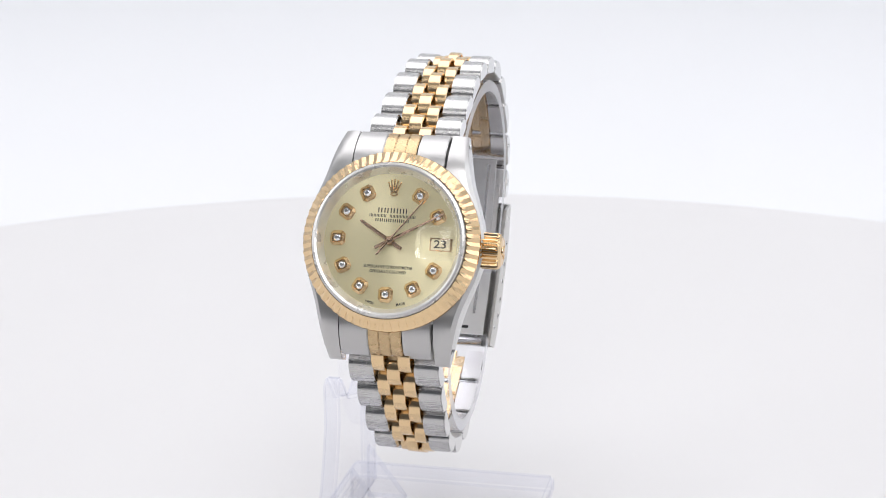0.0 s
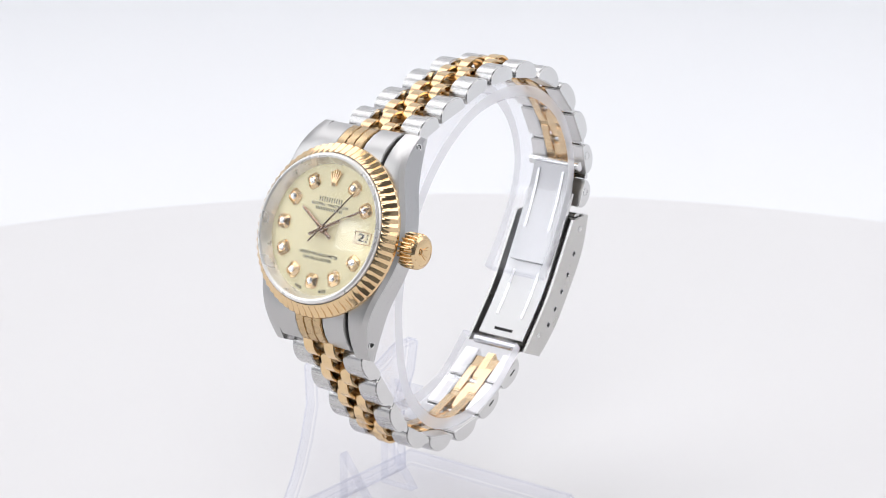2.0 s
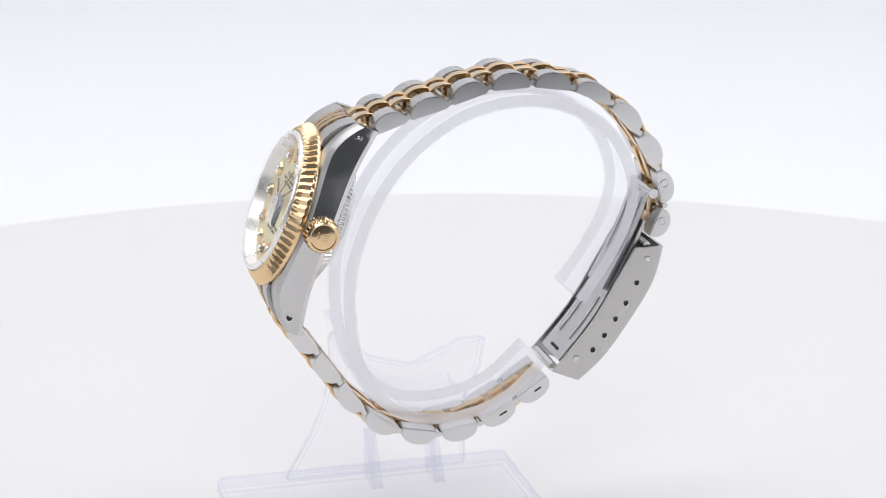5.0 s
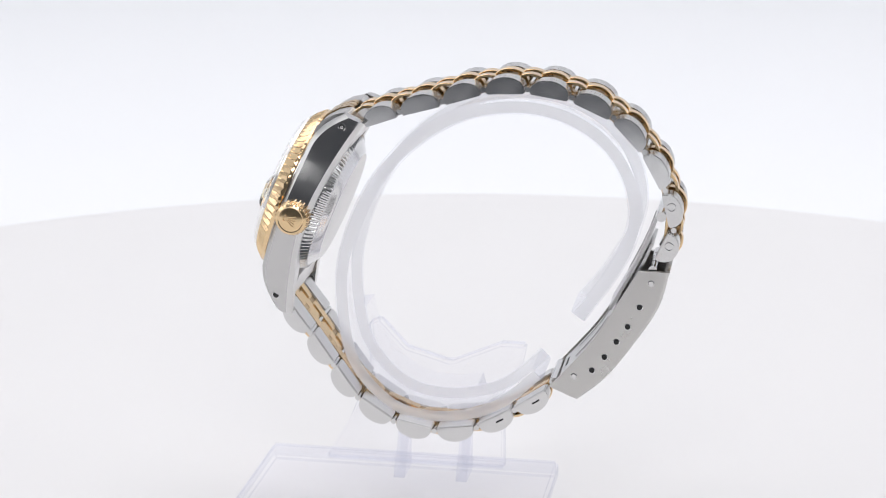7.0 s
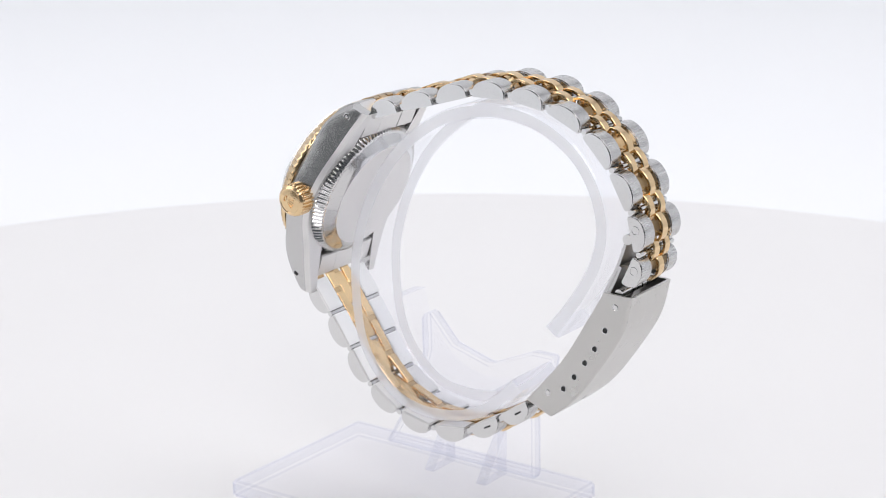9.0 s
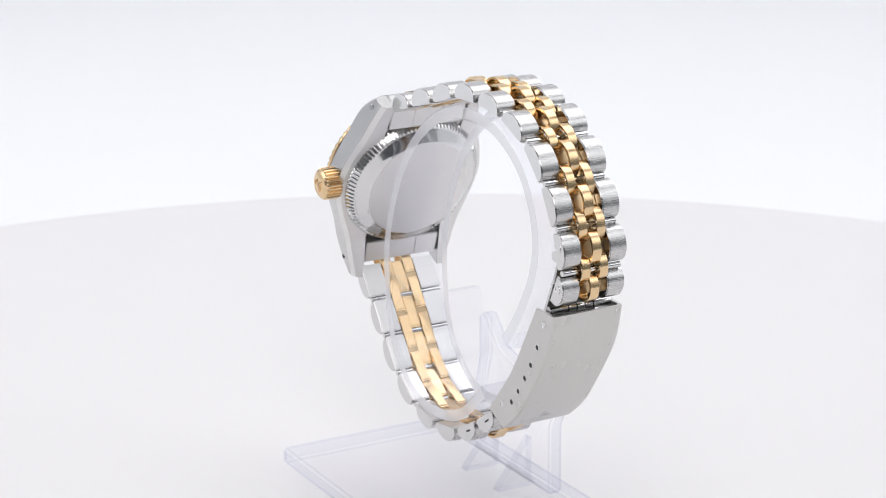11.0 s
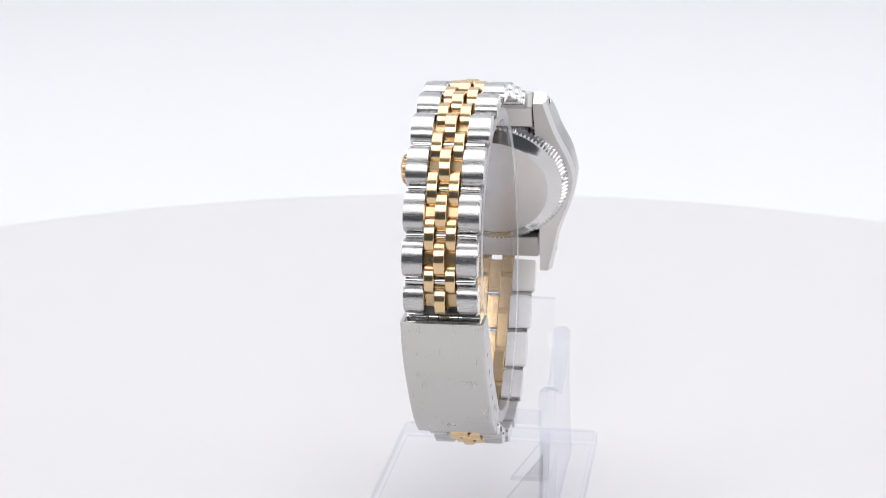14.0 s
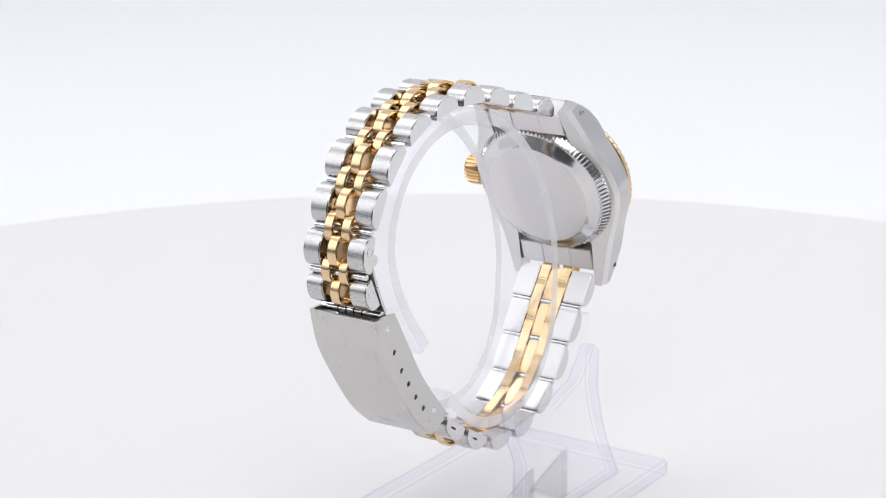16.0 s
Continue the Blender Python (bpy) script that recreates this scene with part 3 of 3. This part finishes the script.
def crystal():
    prof = [(0, 2.15), (9.3, 2.15), (9.45, 2.14), (9.75, 2.05), (9.86, 1.88), (9.86, 1.3), (9.7, 1.25), (9.5, 1.25), (0, 1.25)]
    ob = head_part("crystal", lathe(prof, 96), CRYSTAL, "clear flat watch crystal with magnifier")
    ob.visible_shadow = False
    # the magnifier over the date
    bm = bmesh.new()
    nx, ny = 14, 12
    grid = []
    for j in range(ny + 1):
        row = []
        for i in range(nx + 1):
            u, v = 2 * i / nx - 1, 2 * j / ny - 1
            h = 2.16 + 0.65 * max(0.0, (1 - abs(u) ** 3) * (1 - abs(v) ** 3)) ** 0.45
            k = 1 - 0.10 * (u * u * v * v)
            row.append(bm.verts.new((6.7 + 2.75 * u * k, -0.05 + 2.35 * v * k, h)))
        grid.append(row)
    for j in range(ny):
        for i in range(nx):
            bm.faces.new((grid[j][i], grid[j][i + 1], grid[j + 1][i + 1], grid[j + 1][i]))
    rim = grid[0][:-1] + [r[-1] for r in grid[:-1]] + grid[-1][:0:-1] + [r[0] for r in grid[:0:-1]]
    bm.faces.new(rim[::-1])
    lens = part("date_magnifier", bm, LENS, ob, "rounded date magnifier")
    lens.visible_shadow = False


crystal()


def crown():
    n = 24

    def wave(i, j, r, h):
        if 2 <= i <= 4:
            return r - (0.0, 0.34, 0.34, 0.0)[j % 4], h
        return r, h

    prof = [(0, 0), (1.9, 0.0), (2.35, 0.15), (2.5, 0.45), (2.5, 2.3), (2.28, 2.75), (1.9, 3.0), (1.75, 2.95), (1.2, 3.1), (0, 3.15)]
    bm = lathe(prof, n * 4, False, wave)
    m = Matrix.Translation((11.85, -0.1, -3.5)) @ pose(0, 0, 0, 0, 90, 0)
    ob = head_part("crown", moved(bm, m), GOLD, "fluted gold winding crown")
    bms = []
    for k in (-2, -1, 0, 1, 2):
        bms.append(moved(box(-0.07, 0.07, -0.1, 1.25, 3.05, 3.25), pose(0.14 * k, -0.45, 0, 0, 0, -14 * k)))
    oval = lathe([(0.3, 3.0), (0.34, 3.24), (0.42, 3.24), (0.46, 3.0)], 18, True)
    bms.append(moved(oval, Matrix.Translation((0, -0.85, 0)) @ Matrix.Diagonal((1.2, 0.55, 1, 1))))
    part("emblem", moved(merged(*bms), m @ pose(0, 0, 0, 0, 0, 270)), GOLD, ob)
    tube = moved(lathe([(0, -1.2), (1.5, -1.2), (1.5, 0.2), (0, 0.2)], 24), m)
    part("crown_tube", tube, STEEL_SIDE, ob)


crown()


def case_back():
    n = 100

    def wave(i, j, r, h):
        if i in (2, 3):
            return r - (0.0, 0.28)[j // 2 % 2], h
        return r, h

    prof = [(0, -5.3), (11.4, -5.3), (11.4, -5.9), (10.7, -6.9), (10.3, -7.0), (10.1, -7.05), (9.2, -7.7), (8.5, -8.1), (8.3, -8.15), (0, -8.3)]
    bm = lathe(prof, n * 4, False, wave)
    for f in bm.faces:
        f.material_index = 1 if f.calc_center_median().z < -8.12 else 0
    head_part("case_back", bm, STEEL_SIDE, "polished steel screw-down case back with coin edge", mats=(STEEL_BACK_LIFTED,))


case_back()


# ---- the clear stand ----
stand = tagged(new("display_stand"), "clear acrylic watch stand with a C-shaped cuff", "stand")


def clear_part(name, bm, parent=stand, label="", mat=None, edge=None):
    """edge(face): 0 for the clear faces, 1 for sawn ones, 2 for the lavender rims."""
    bmesh.ops.recalc_face_normals(bm, faces=bm.faces)
    if edge:
        for f in bm.faces:
            f.material_index = edge(f)
    ob = part(name, bm, mat or ACRYLIC, parent, label, mats=(ACRYLIC_EDGE, ACRYLIC_RIM))
    ob.visible_shadow = False
    return ob


CUFF = [(13.7, 24.2), (8.5, 19.5), (3.4, 17.2), (-2.6, 16.4), (-8.4, 17.5), (-13.0, 21.0), (-16.3, 26.2), (-17.6, 33.5), (-17.4, 41.0), (-14.8, 49.2), (-10.6, 56.2), (-4.8, 61.7), (2.0, 65.3),
        (9.9, 66.5), (17.0, 65.2), (22.9, 61.6), (26.6, 56.4), (28.0, 50.5), (26.9, 45.0), (24.4, 40.2), (22.0, 36.6), (19.9, 33.6)]


def cuff():
    """A round cuff that follows the inside of the strap, open behind the clasp; the upper arm's free end is thickened."""
    n = 120
    curve = smooth_curve(CUFF, n)
    sec, bridge = [], []
    for k, c in enumerate(curve):
        tg = (curve[min(n, k + 1)] - curve[max(0, k - 1)]).normalized()
        inn = Vector((tg.y, -tg.x))
        c = c + inn * 0.1
        b = c + inn * (2.25 + 0.3 * max(0.0, (k - n + 6) / 6))
        sec.append([(-7.3, c.x, c.y), (2.3, c.x, c.y), (2.6, c.x + inn.x * 0.3, c.y + inn.y * 0.3), (2.6, b.x - inn.x * 0.3, b.y - inn.y * 0.3), (2.3, b.x, b.y), (-7.3, b.x, b.y),
                    (-7.6, b.x - inn.x * 0.3, b.y - inn.y * 0.3), (-7.6, c.x + inn.x * 0.3, c.y + inn.y * 0.3)])
        if 12 <= k <= 38:
            bridge.append([(-13.45, c.x, c.y), (-7.65, c.x, c.y), (-7.65, b.x, b.y), (-13.45, b.x, b.y)])
    clear_part("bridge", swept(bridge), stand, "clear bridge from upright to cuff", ACRYLIC_BASE, lambda f: 2 if f.calc_area() > 9 else 0)
    return clear_part("cuff", swept(sec), stand, "C-shaped clear acrylic cuff", None, lambda f: 1 if abs(f.normal.x) > 0.9 else 2 if len(f.verts) > 4 else 0)


cuff()
plate = [(-23.5, 3.05), (5.6, 3.05), (5.4, 14), (8.0, 19.0), (9.0, 24), (5, 24), (-3, 20.5), (-10, 22.5), (-14.3, 27.2), (-16.2, 26.2), (-16.0, 20), (-17.4, 15), (-19.2, 10.5)]
clear_part("upright", prism(plate, -16.0, -13.5, 0, 0.4, 2), stand, "clear acrylic upright plate", ACRYLIC_BASE, lambda f: 2 if abs(f.normal.x) < 0.3 else 0)
clear_part("base_plate", box(-19.3, 13.3, -33.6, 13.6, 0.05, 3.0, 0.5, 2), stand, "clear acrylic base plate", ACRYLIC_BASE, lambda f: 2 if abs(f.normal.z) < 0.3 else 0)
for y in (-10.2, -0.3):
    bm = prism([(-13.4, 3.05), (-7.5, 3.05), (-13.4, 11.0)], -0.9, 0.9)
    bmesh.ops.transform(bm, matrix=Matrix(((0, 1, 0, 0), (1, 0, 0, y), (0, 0, 1, 0), (0, 0, 0, 1))), verts=bm.verts)
    clear_part("gusset", bm, stand, "small clear triangular brace", ACRYLIC_BASE, lambda f: 2 if abs(f.normal.y) < 0.3 else 0)


# ---- the turning: the watch leans slightly sideways on its cuff ----
LEAN = 0.5


def motions():
    rows = [(k * 0.5, pose(0, 0, 0, 0, 0, turn(k * 0.5))) for k in range(33)]
    lean = pose(0, 0, 0.042, 0, LEAN, 0) @ pose(0, 0, -0.042)
    walk(watch, [(t, m @ lean) for t, m in rows])
    walk(stand, rows)


motions()
